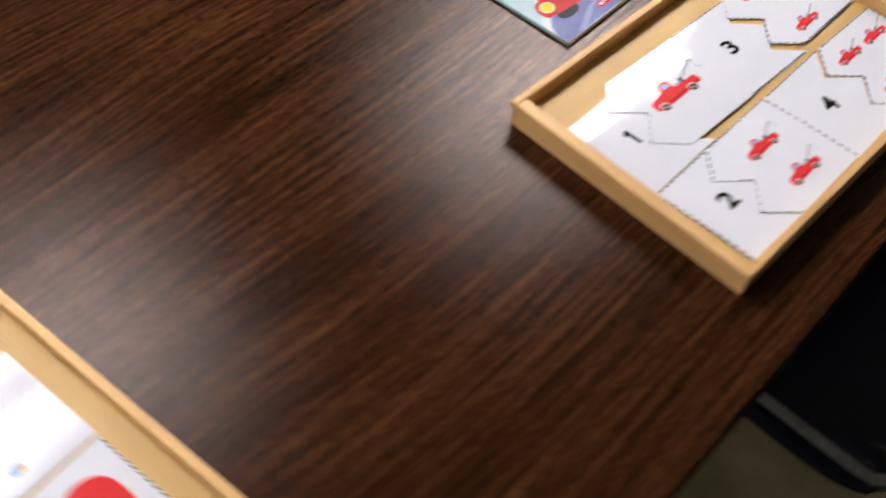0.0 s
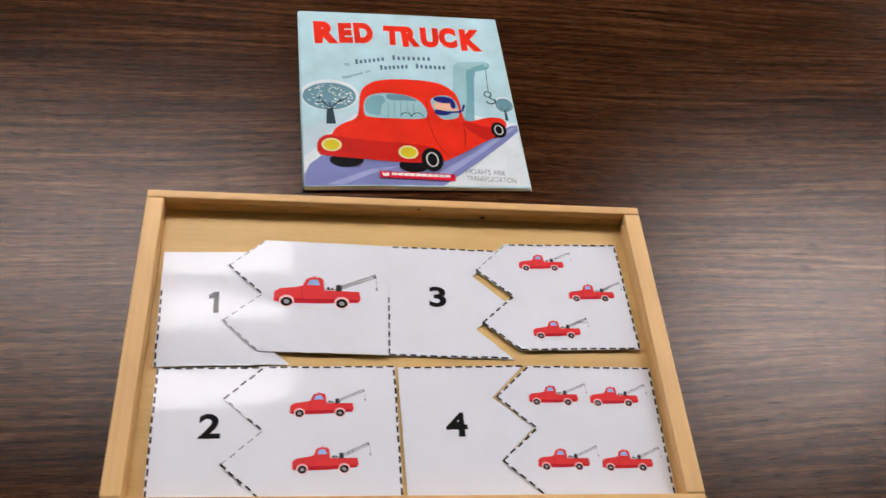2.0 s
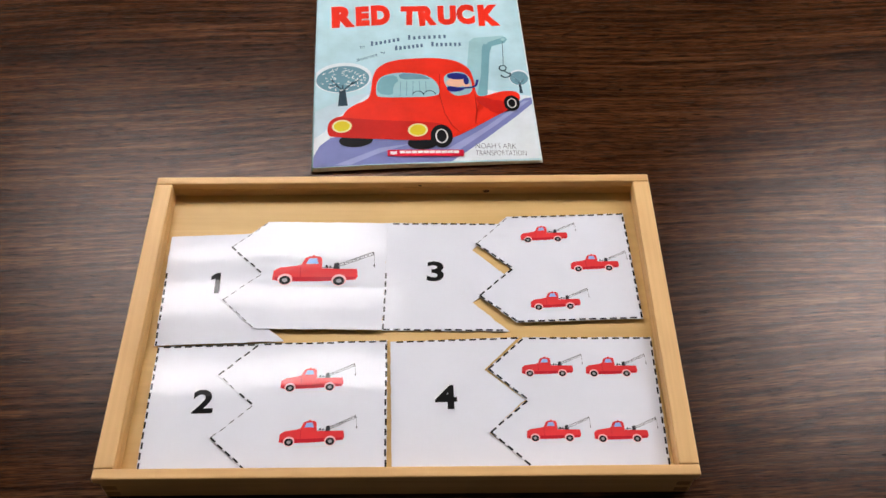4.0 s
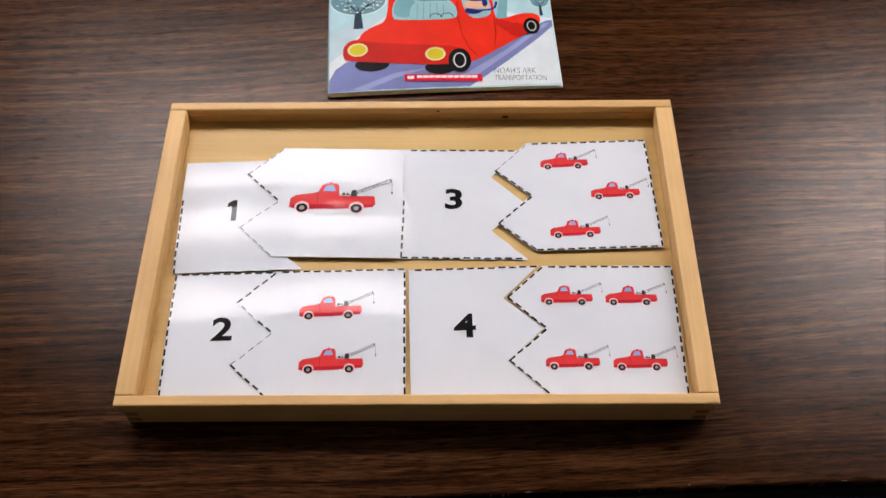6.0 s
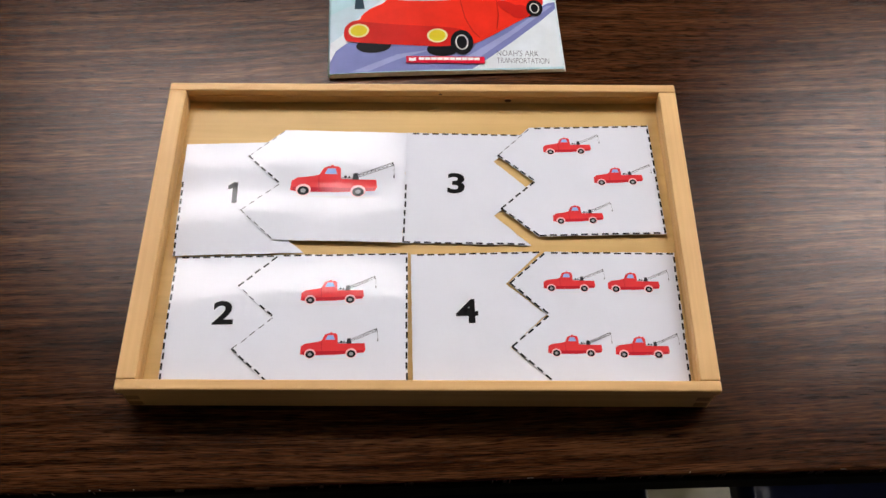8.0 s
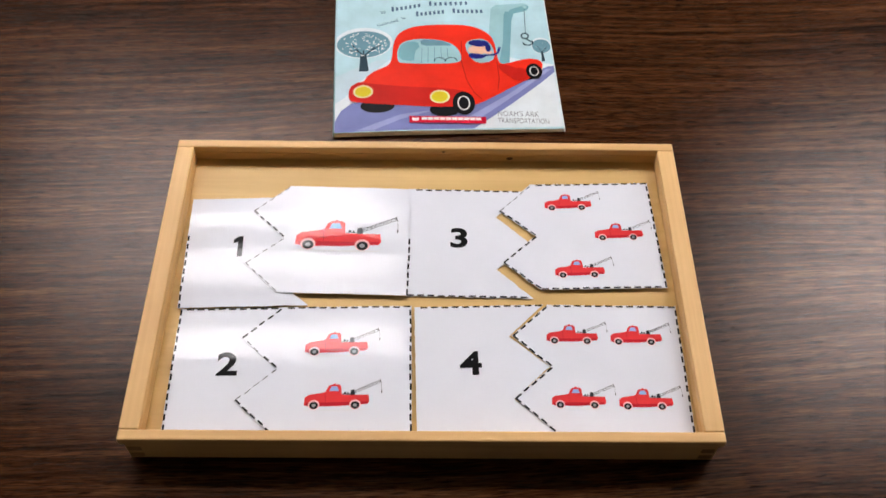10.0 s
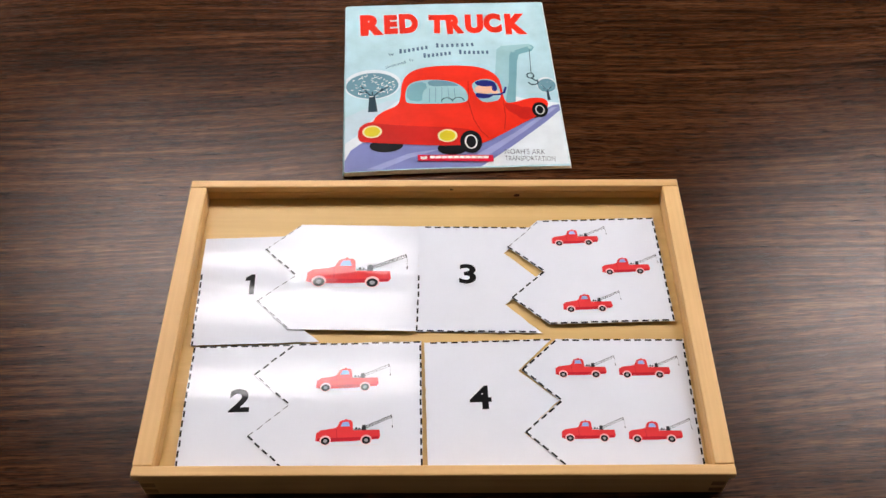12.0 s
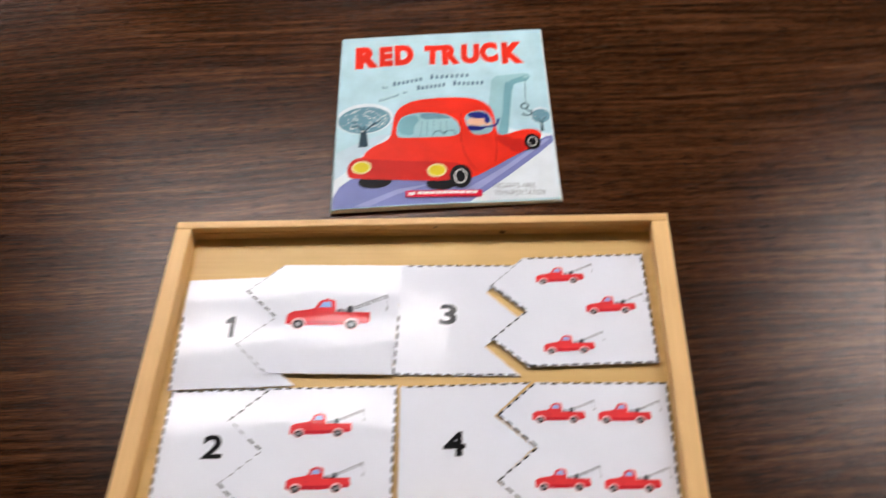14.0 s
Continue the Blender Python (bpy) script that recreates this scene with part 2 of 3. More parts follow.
def letters(text, height, bold=0.0, width=None):
    """Outline text as triangles in the plane, its lower left corner at 0, 0, as tall as `height`."""
    cu = bpy.data.curves.new("letters", "FONT")
    cu.body, cu.size, cu.offset, cu.resolution_u = text, 1.0, bold, 4
    ob = bpy.data.objects.new("letters", cu)
    scene.collection.objects.link(ob)
    me = bpy.data.meshes.new_from_object(ob.evaluated_get(bpy.context.evaluated_depsgraph_get()))
    xs, ys = [v.co.x for v in me.vertices], [v.co.y for v in me.vertices]
    k = height / (max(ys) - min(ys))
    kx = width / (max(xs) - min(xs)) if width else k
    polys = [[((me.vertices[i].co.x - min(xs)) * kx, (me.vertices[i].co.y - min(ys)) * k) for i in p.vertices] for p in me.polygons]
    bpy.data.objects.remove(ob)
    bpy.data.curves.remove(cu)
    bpy.data.meshes.remove(me)
    return polys


def moved(polys, x, y, turn=0.0):
    c, s = math.cos(turn), math.sin(turn)
    return [[(x + px * c - py * s, y + px * s + py * c) for px, py in p] for p in polys]


def sheet(layers, height, cell=0.0, step=0.00003):
    """Flat shapes stacked by layer; height(x, y) gives the surface below them. layers: (polygons, material slot)."""
    bm = bmesh.new()
    level = {}
    for n, (polys, slot) in enumerate(layers):
        for p in polys:
            verts = [bm.verts.new((x, y, n * step)) for x, y in p]
            try:
                bm.faces.new(verts).material_index = slot
            except ValueError:
                pass
    if cell:
        cut_grid(bm, cell)
    for f in bm.faces:
        f.normal_update()
        if f.normal.z < 0:
            f.normal_flip()
    for v in bm.verts:
        v.co.z += height(v.co.x, v.co.y)
    return bm


def cut_grid(bm, cell):
    for axis in (0, 1):
        vals = [v.co[axis] for v in bm.verts]
        k = math.ceil(min(vals) / cell)
        while k * cell < max(vals):
            no = Vector((1, 0, 0)) if axis == 0 else Vector((0, 1, 0))
            bmesh.ops.bisect_plane(bm, geom=bm.verts[:] + bm.edges[:] + bm.faces[:], plane_co=no * (k * cell), plane_no=no, dist=1e-7)
            k += 1


def flat_part(name, layers, height, materials, parent, label="", cell=0.0):
    me = bpy.data.meshes.new(name)
    bm = sheet(layers, height, cell)
    bm.to_mesh(me)
    bm.free()
    for mat in materials:
        me.materials.append(mat)
    ob = new(name, me)
    ob.parent = parent
    return tagged(ob, label) if label else ob


# ---- the room ----
ROOM = (-4.2, 5.2, -3.4, 5.6)   # x0, x1, y0, y1


def setting(name, bm, material, label, category):
    return tagged(part(name, bm, material), label, category, kind="structure")


x0, x1, y0, y1 = ROOM
setting("floor", box(x1 - x0, y1 - y0, 0.1, 0, (x0, y0, -0.1)), VINYL, "worn beige vinyl floor under the table", "floor")
setting("ceiling", box(x1 - x0, y1 - y0, 0.1, 0, (x0, y0, CEILING + 0.012)), TILE, "white mineral tile ceiling", "ceiling")
setting("wall_north", box(x1 - x0, 0.12, CEILING, 0, (x0, y1, 0)), WALLPAINT, "plain grey-beige painted wall", "wall")
setting("wall_south", box(x1 - x0, 0.12, CEILING, 0, (x0, y0 - 0.12, 0)), WALLPAINT, "plain grey-beige painted wall", "wall")
setting("wall_west", box(0.12, y1 - y0, CEILING, 0, (x0 - 0.12, y0, 0)), WALLPAINT, "plain grey-beige painted wall", "wall")
setting("wall_east", box(0.12, y1 - y0, CEILING, 0, (x1, y0, 0)), WALLPAINT, "plain grey-beige painted wall", "wall")


def ceiling_light(label, lens):
    """Recessed fluorescent fitting with two lenses, 1.2 by 0.64 m."""
    t = thing("ceiling_light", label, "ceiling light", group="ceiling lights")
    for y, d in ((-0.32, 0.029), (-0.0705, 0.141), (0.291, 0.029)):
        part("frame_bar", box(1.2, d, 0.03, 0.002, (-0.6, y, -0.02)), LAMP_FRAME, t)
    for y in (-0.2905, 0.071):
        for x in (-0.6, 0.57):
            part("frame_end", box(0.03, 0.2195, 0.03, 0.002, (x, y, -0.02)), LAMP_FRAME, t)
        part("diffuser", box(1.14, 0.2195, 0.004, 0, (-0.57, y, -0.012)), lens, t, "glowing white lens")
    return t


first = ceiling_light("lit recessed fluorescent ceiling light with two lenses", LAMP)
dull = ceiling_light("dimmer lit recessed fluorescent ceiling light with two lenses", LAMP_DIM)
dull.matrix_basis = pose(-0.47, 1.64, CEILING)
first.matrix_basis = pose(1.88, 1.48, CEILING)
# Five more fittings, unseen and assumed, added for overall light.
for lx, ly in ((-3.0, 1.58), (4.5, 1.58), (-0.47, 4.9), (-3.0, 4.9), (4.5, 4.9)):
    copy_thing(first, pose(lx, ly, CEILING))


# ---- the table ----
TABLE_TURN = 1.85
table = thing("table", "dark walnut laminate table with a black edge band", "table", pose(-0.05, -0.0655, 0, 0, 0, TABLE_TURN))
bm = box(1.86, 0.915, 0.0245, 0.0018, (-0.93, 0.0022, TOP - 0.0245), 2)
part("tabletop", bm, WALNUT, table)
part("edge_band", box(1.8644, 0.9194, 0.0205, 0.0015, (-0.9322, 0.0, TOP - 0.0285)), EDGE_BLACK, table, "black plastic edge band")
for ax, ay, sx, sy in ((-0.80, 0.10, 1.60, 0.02), (-0.80, 0.80, 1.60, 0.02), (-0.80, 0.12, 0.02, 0.68), (0.78, 0.12, 0.02, 0.68)):
    part("apron", box(sx, sy, 0.07, 0.002, (ax, ay, TOP - 0.0985)), EDGE_BLACK, table)
for lx in (-0.78, 0.74):
    for ly in (0.12, 0.76):
        part("leg", tube([(lx + 0.02, ly + 0.02, 0.0), (lx + 0.02, ly + 0.02, TOP - 0.029)], 0.016), EDGE_BLACK, table, smooth=True)


# chips along the front edge and a short scratch
SCRATCH = plain("tan scratch", (0.20, 0.12, 0.07, 1), 0.7, 0, 0.3, 400)
CHIP = plain("bare pale chip", (0.26, 0.22, 0.19, 1), 0.7, 0, 0.3, 400)
for cx, cy, length, wide, turn in ((0.036, 0.0026, 0.0014, 0.0005, 4), (0.043, 0.0027, 0.0010, 0.0005, -8), (0.066, 0.0025, 0.0008, 0.0004, 0), (0.340, 0.0026, 0.0045, 0.0003, 1), (0.452, 0.0036, 0.0012, 0.0005, 60), (0.560, 0.0026, 0.0040, 0.0003, 1)):
    chip = box(length, wide, 0.0003, 0, (-length / 2, -wide / 2, -0.0001))
    part("chip", chip, CHIP, table, "bare pale chip", pose(cx, cy, TOP, 0, 0, turn))


part("scratch", box(0.0085, 0.0004, 0.0003, 0, (0, 0, -0.0001)), SCRATCH, table, "fine tan scratch", pose(-0.1545, 0.3000, TOP, 0, 0, 12))


# ---- wooden trays ----
TW, TD, TH = 0.4235, 0.2760, 0.0315
SIDE, END, BED = 0.0142, 0.0082, 0.0158
LIP, STEP = 0.0075, 0.0034      # height of the rim strip, and how far the walls below stand in


def wooden_tray(label, m):
    """Box of four boards, each with a rim strip that overhangs the ends a little; plywood base let in."""
    t = thing("wooden_tray", label, "tray", m, "wooden trays")
    low = TH - LIP
    for name, y in (("front_board", 0.0), ("back_board", TD - END)):
        inset = 0.0006
        b = part(name, box(TW - 2 * STEP, END - inset, low, 0.0007, (STEP, y + (inset if y == 0.0 else 0.0), 0), 2), PINE, t)
        part("rim_strip", box(TW, END, LIP, 0.0013, (0, y, low), 3), PINE, b)
        for x in (STEP, TW - SIDE):
            face = inset - 0.0002 if y == 0.0 else END - inset - 0.0010
            for z in (0.0022, 0.0125):
                part("finger_joint", box(SIDE - STEP - 0.001, 0.0012, 0.0062, 0.0003, (x + (0.0008 if x == STEP else -0.0002), y + face, z)), END_GRAIN, b, "darker end grain")
    for x in (0.0, TW - SIDE):
        m_side = pose(x + SIDE, END + 0.0001, 0, 0, 0, 90)
        lo_y = STEP if x > 0 else 0.0
        b = part("side_board", box(TD - 2 * END - 0.0002, SIDE - STEP, low, 0.0007, (0, lo_y, 0), 2), PINE, t, m=m_side)
        part("rim_strip", box(TD - 2 * END - 0.0002, SIDE, LIP, 0.0011, (0, 0, low), 3), PINE, b)
    part("bottom", box(TW - 2 * SIDE - 0.0004, TD - 2 * END - 0.0004, 0.004, 0, (SIDE + 0.0002, END + 0.0002, BED - 0.004)), PLY, t, "pale plywood base")
    return t


tray = wooden_tray("pale pine tray holding eight laminated cards", pose(0, 0, TOP))
flat = lambda x, y: 0.0
board = [c for c in tray.children if c.name.startswith("back_board")][0]
for kx, kz, r in ((0.2838, 0.0195, 0.0019), (0.2265, 0.0275, 0.0010)):
    knot = bmesh.new()
    knot.faces.new([knot.verts.new((kx + 1.5 * r * math.cos(a), TD - END - 0.0002, kz + r * math.sin(a))) for a in (k * math.pi / 6 for k in range(12))])
    part("knot", knot, KNOT, board, "small dark knot")

tray_b = wooden_tray("second pale pine tray turned lengthwise, with cards", pose(-0.4120, 0.055, TOP, 0, 0, 97.2))


# ---- laminated puzzle cards ----
CW, CH, NOTCH = 0.100, 0.107, 0.0285
STEPS = ((0.0, 0.0), (0.25, 1.0), (0.49, 0.0), (0.74, 1.0), (1.0, 0.0))
ZIG = [(CW - NOTCH * k, CH * f) for f, k in STEPS]        # the interlocking cut, bottom to top
THICK = 0.0004


def ripple(amount, seed, lift=0.0, dome=0.0):
    """Height of a slightly buckled card above its rest; dome: how high its middle bows up. Lift and dome are set to
    place the lamp reflections in the camera's view.
    """
    def h(x, y):
        n = noise.noise(Vector((x * 13 + seed, y * 24 - seed, seed))) + 0.22 * noise.noise(Vector((x * 38 - seed, y * 60, seed)))
        return amount * (n + 0.9) + dome * math.sin(math.pi * min(max(y / CH, 0), 1)) + (lift * y if lift > 0 else lift * (y - CH))
    return h


def slab(outline, height):
    bm = bmesh.new()
    low = bm.faces.new([bm.verts.new((x, y, 0)) for x, y in outline])
    up = bmesh.ops.extrude_face_region(bm, geom=[low])
    for v in up["geom"]:
        if isinstance(v, bmesh.types.BMVert):
            v.co.z += THICK
    cut_grid(bm, 0.005)
    bmesh.ops.recalc_face_normals(bm, faces=bm.faces[:])
    for e in bm.edges:
        e.smooth = e.calc_face_angle(0.0) < 0.6
    for v in bm.verts:
        x, y = v.co.x, v.co.y
        v.co.x += 0.0005 * noise.noise(Vector((x * 160, y * 160, 3.1)))
        v.co.y += 0.0005 * noise.noise(Vector((x * 160, y * 160, 8.7)))
        v.co.z += height(x, y)
    for f in bm.faces:
        f.smooth = True
    return bm


def dashes(a, b, inward, length=0.0045, gap=0.0036, width=0.0014, inset=0.0009, start=0.0, stop=1.0, rng=random):
    (ax, ay), (bx, by) = a, b
    d = math.hypot(bx - ax, by - ay)
    ux, uy = (bx - ax) / d, (by - ay) / d
    nx, ny = -uy * inward, ux * inward
    out, s = [], d * start + 0.0012
    while s + length * 0.5 < d * stop:
        e = min(s + length, d - 0.0005)
        i = inset + rng.uniform(-0.0003, 0.0003)
        p, q = (ax + ux * s + nx * i, ay + uy * s + ny * i), (ax + ux * e + nx * i, ay + uy * e + ny * i)
        out += stroke([p, q], width)
        s = e + gap
    return out


def tow_truck_print(x, y, s, turn=0.0):
    """Layers of a small printed tow truck; x, y: its front wheel; s: wheelbase."""
    def at(polys):
        return moved([[(px * s, py * s * 0.94) for px, py in p] for p in polys], x, y, turn)
    body = [(-0.24, 0.00), (-0.23, 0.22), (-0.13, 0.30), (0.16, 0.345), (0.27, 0.38), (0.34, 0.55), (0.42, 0.59), (0.60, 0.59), (0.65, 0.54), (0.67, 0.29), (1.32, 0.285), (1.345, 0.10), (1.30, 0.02), (0.6, -0.03), (-0.1, -0.04)]
    window = [(0.36, 0.40), (0.41, 0.53), (0.55, 0.54), (0.595, 0.40)]
    shade = [(-0.20, 0.00), (-0.19, 0.07), (1.31, 0.09), (1.29, 0.03), (0.6, -0.025), (-0.1, -0.035)]
    line = [(0.26, 0.38), (0.28, 0.05)]
    boom = stroke([(0.90, 0.36), (1.60, 0.70)], 0.011) + stroke([(0.98, 0.33), (1.62, 0.64)], 0.010) + stroke([(1.60, 0.71), (1.62, 0.63)], 0.02)
    for k in range(9):
        f, g = k / 9, (k + 0.5) / 9
        boom += stroke([(0.90 + 0.70 * f, 0.36 + 0.36 * f), (0.98 + 0.64 * g, 0.34 + 0.32 * g)], 0.008)
        boom += stroke([(0.98 + 0.64 * g, 0.34 + 0.32 * g), (0.90 + 0.70 * (f + 0.11), 0.36 + 0.36 * (f + 0.11))], 0.008)
    post = [[(0.88, 0.28), (0.89, 0.42), (0.97, 0.44), (1.00, 0.28)]]
    hook = stroke([(1.63, 0.64), (1.64, 0.40)], 0.005) + [ellipse(1.64, 0.37, 0.013, 0.045, 10)]
    bits = [ellipse(0.75, 0.34, 0.028, 0.03, 10), ellipse(0.82, 0.33, 0.02, 0.03, 10)] + stroke([(0.68, 0.31), (0.88, 0.31)], 0.014)
    arches = [ellipse(wx, 0.01, 0.138, 0.138, 22) for wx in (0, 1)]
    tyres = [ellipse(wx, -0.01, 0.106, 0.106, 22) for wx in (0, 1)]
    hubs = [ellipse(wx, -0.01, 0.050, 0.050, 16) for wx in (0, 1)]
    lamp = [ellipse(0.49, 0.60, 0.030, 0.022, 10)]
    shadow = [ellipse(0.55, -0.14, 0.82, 0.018, 20)]
    return [(at(shadow), 4), (at([body]) + at(lamp), 0), (at([shade]) + at(stroke(line, 0.012)), 1), (at([window]), 2),
            (at(arches), 5), (at(tyres), 6), (at(hubs), 7), (at(boom + post + hook + bits), 3)]


TRUCK_INKS = [INK_RED, INK_DARK_RED, INK_BLUE, INK_GREY, INK_PALE, INK_PINK, INK_BLACK, INK_HUB]


def add_dashes(card, lines, height, rng):
    """lines: start, end, side of the line, first and last share of it that is printed, width of the dashes."""
    for a, b, inward, start, stop, width in lines:
        for dash in dashes(a, b, inward, width=width, start=start, stop=stop, rng=rng):
            flat_part("dash", [([dash], 0)], lambda x, y: height(x, y) + THICK + 0.00012, [INK_BLACK], card, "", 0.005)


BOLD, FINE = 0.0014, 0.0006


def cut_lines(edges, inward):
    """Dashes along the interlocking cut: whole, thin, or bold near the tip alone."""
    lines = []
    for k in range(4):
        a, b = ZIG[k], ZIG[k + 1]
        if "z%d" % k in edges:
            lines.append((a, b, inward, 0, 1, BOLD))
        if "thin z%d" % k in edges:
            lines.append((a, b, inward, 0, 1, FINE))
        if "near z%d" % k in edges:
            lines += [(a, b, inward, 0, 0.45, BOLD), (a, b, inward, 0.5, 1, FINE)]
    return lines


def number_card(digit, m, amount, seed, edges, lift=0.0, dome=0.0):
    h = ripple(amount, seed, lift, dome)
    rng = random.Random(seed)
    card = tagged(part("number_card", slab([(0, 0)] + ZIG + [(0, CH)], h), CARD, None, m=m, smooth=False),
                  "white laminated puzzle card printed with a black " + digit, "card", "puzzle cards")
    one = [[(0.0042, 0), (0.0082, 0), (0.0082, 0.0200), (0.0048, 0.0200), (0.0042, 0.0172)], [(0.0042, 0.0140), (0.0042, 0.0172), (0.0048, 0.0200), (0.0006, 0.0168), (0.0006, 0.0132)]]
    polys = one if digit == "1" else letters(digit, 0.0200, 0.012 if digit == "1" else 0.03, {"1": 0.0085, "2": 0.0155, "3": 0.0140, "4": 0.0165}[digit])
    w = max(x for p in polys for x, y in p)
    flat_part("numeral", [(moved(polys, 0.0412 - w / 2, 0.0470), 0)], lambda x, y: h(x, y) + THICK + 0.00012, [INK_BLACK], card, "bold black printed numeral", 0.005)
    hidden = {"1": 0.35, "3": 0.48}.get(digit, 0)
    sides = {"left": ((0, CH), (0, 0), 1, hidden, 1, BOLD), "bottom": ((0, 0), ZIG[0], 1, 0, 1, BOLD), "top": (ZIG[-1], (0, CH), 1, 0, 1, BOLD)}
    add_dashes(card, [sides[e] for e in edges if e in sides] + cut_lines(edges, 1), h, rng)
    return card


def picture_card(label, trucks, m, amount, seed, edges, lift=0.0, dome=0.0, wider=0.0):
    """Local x runs on from the number card, so the cut lies at x = 0.07 to 0.10."""
    h = ripple(amount, seed, lift, dome)
    rng = random.Random(seed)
    outline = [ZIG[0], (2 * CW + wider, 0), (2 * CW + wider, CH)] + ZIG[::-1][:-1]
    card = tagged(part("picture_card", slab(outline, h), CARD, None, m=m), label, "card", "puzzle cards")
    for x, y, s in trucks:
        flat_part("truck_print", tow_truck_print(x, y, s), lambda px, py: h(px, py) + THICK + 0.00010, TRUCK_INKS, card, "printed red tow truck", 0.005)
    sides = {"right": ((2 * CW, 0), (2 * CW, CH), 1, 0, 1, BOLD), "bottom": (ZIG[0], (2 * CW, 0), 1, 0, 1, BOLD), "top": ((2 * CW, CH), ZIG[-1], 1, 0, 1, BOLD)}
    add_dashes(card, [sides[e] for e in edges if e in sides] + cut_lines(edges, -1), h, rng)
    return card


def laid(corner_x, corner_y, turn, layer, own=(0.0, 0.0)):
    """Pose that puts the card's own point at a place on the tray's base."""
    return pose(corner_x, corner_y, TOP + BED + 0.0003 + layer, 0, 0, turn) @ pose(-own[0], -own[1], 0)


TL, PTL = (0.0, CH), (CW, CH)
number_card("2", laid(0.0240, 0.1148, 1.5, 0.0002, TL), 0.0002, 3, ("left", "top"), -0.030, 0.0011)
number_card("4", laid(0.2040, 0.1178, 1.9, 0.0002, TL), 0.0002, 7, ("top",))
number_card("3", laid(0.1990, 0.2350, -1.0, 0.0003, TL), 0.0003, 11, ("left", "bottom", "top"))
number_card("1", laid(0.0178, 0.2218, 2.0, 0.0006, TL), 0.0004, 5, ("left",), -0.008, 0.0007)


def own_xy(px, py, ref, turn):
    """A place in the tray as the card's own coordinates; ref: where its upper cut corner lies."""
    c, s = math.cos(radians(-turn)), math.sin(radians(-turn))
    dx, dy = px - ref[0], py - ref[1]
    return PTL[0] + dx * c - dy * s, PTL[1] + dx * s + dy * c


def pictures(label, ref, turn, layer, trucks, amount, seed, edges, lift=0.0, dome=0.0, wider=0.0):
    own = [own_xy(x, y, ref, turn) + (s,) for x, y, s in trucks]
    return picture_card(label, own, laid(ref[0], ref[1], turn, layer, PTL), amount, seed, edges, lift, dome, wider)


pictures("white laminated puzzle card with two printed red trucks", (0.1018, 0.1165), 1.2, 0.0010,
         [(0.1300, 0.0765, 0.0297), (0.1330, 0.0320, 0.0297)], 0.00015, 21, ("right", "top", "z0", "thin z1", "near z2", "z3"), -0.030, 0.0011)
pictures("white laminated puzzle card with four printed red trucks", (0.3072, 0.1203), -0.3, 0.0010,
         [(0.3107, 0.0885, 0.0248), (0.3594, 0.0880, 0.0248), (0.3114, 0.0352, 0.0250), (0.3604, 0.0343, 0.0250)], 0.0002, 25, ("right", "top", "z0", "z1", "z2", "z3"))
pictures("white laminated puzzle card with three printed red trucks", (0.3003, 0.2405), 1.6, 0.0009,
         [(0.3172, 0.2155, 0.0250), (0.3566, 0.1850, 0.0252), (0.3215, 0.1478, 0.0252)], 0.0002, 29, ("right", "top", "bottom", "z0", "z1", "z2", "thin z3"), -0.010)
pictures("white laminated puzzle card with one large red truck", (0.0980, 0.2362), -1.1, 0.0013,
         [(0.1172, 0.1752, 0.0438)], 0.00055, 33, ("thin z0", "thin z1", "z2", "thin z3"), -0.010, 0.0006, 0.0014)

# cards in the second tray; their right-hand upper corners
lower = picture_card("white laminated card with a large round red print", [], laid(-0.4685, 0.2550, 7.2, 0.0004, (2 * CW, CH)), 0.0003, 41, ("right", "bottom", "z0", "z1", "z2", "z3"))
flat_part("red_print", [([rounded([(0.140, 0.030), (0.138, 0.068), (0.146, 0.086), (0.166, 0.091), (0.182, 0.082), (0.186, 0.064), (0.184, 0.034)], 2)], 0), ([ellipse(0.155, 0.066, 0.007, 0.006, 14)], 1)],
          lambda x, y: ripple(0.0003, 41)(x, y) + THICK + 0.0001, [INK_RED, INK_PINK], lower, "large round red print", 0.005)
upper = picture_card("white laminated card with a small lilac and yellow mark", [], laid(-0.4820, 0.3645, 7.2, 0.0004, (2 * CW, CH)), 0.0003, 45, ("z0", "z1", "z2", "z3"))
INK_YELLOW = laminated("ochre print under film", lin(214, 178, 70))
flat_part("lilac_print", [([ellipse(0.145, 0.020, 0.0060, 0.0050, 16)], 0), ([ellipse(0.148, 0.018, 0.0030, 0.0026, 12)], 1)],
          lambda x, y: ripple(0.0003, 45)(x, y) + THICK + 0.0001, [INK_BLUE, INK_YELLOW], upper, "small lilac and ochre print", 0.005)


# ---- picture book ----
BW, BH, BT = 0.2085, 0.2384, 0.0034
book = thing("picture_book", "paperback picture book with a red truck cover", "book", pose(0.1283, 0.3078, TOP, 0, 0, 2.75))


def curl(x, y):
    """The cover's lower corner stands off a little; its left side is raised to fit the camera's view."""
    return BT + 0.0026 * (1 - x / BW) * (0.4 + 0.6 * y / BH) + 0.0016 * max(0.0, (0.06 - y) / 0.06) ** 2 * math.exp(-((x - 0.06) / 0.07) ** 2) + 0.0006 * math.sin(x * 16)


def leaf(z0, z1, inset, height=None):
    bm = box(BW - inset, BH - 2 * inset, z1 - z0, 0.0, (0.0005, inset, z0))
    cut_grid(bm, 0.012)
    if height:
        for v in bm.verts:
            v.co.z = height(v.co.x, v.co.y) - (z1 - v.co.z)
    return bm


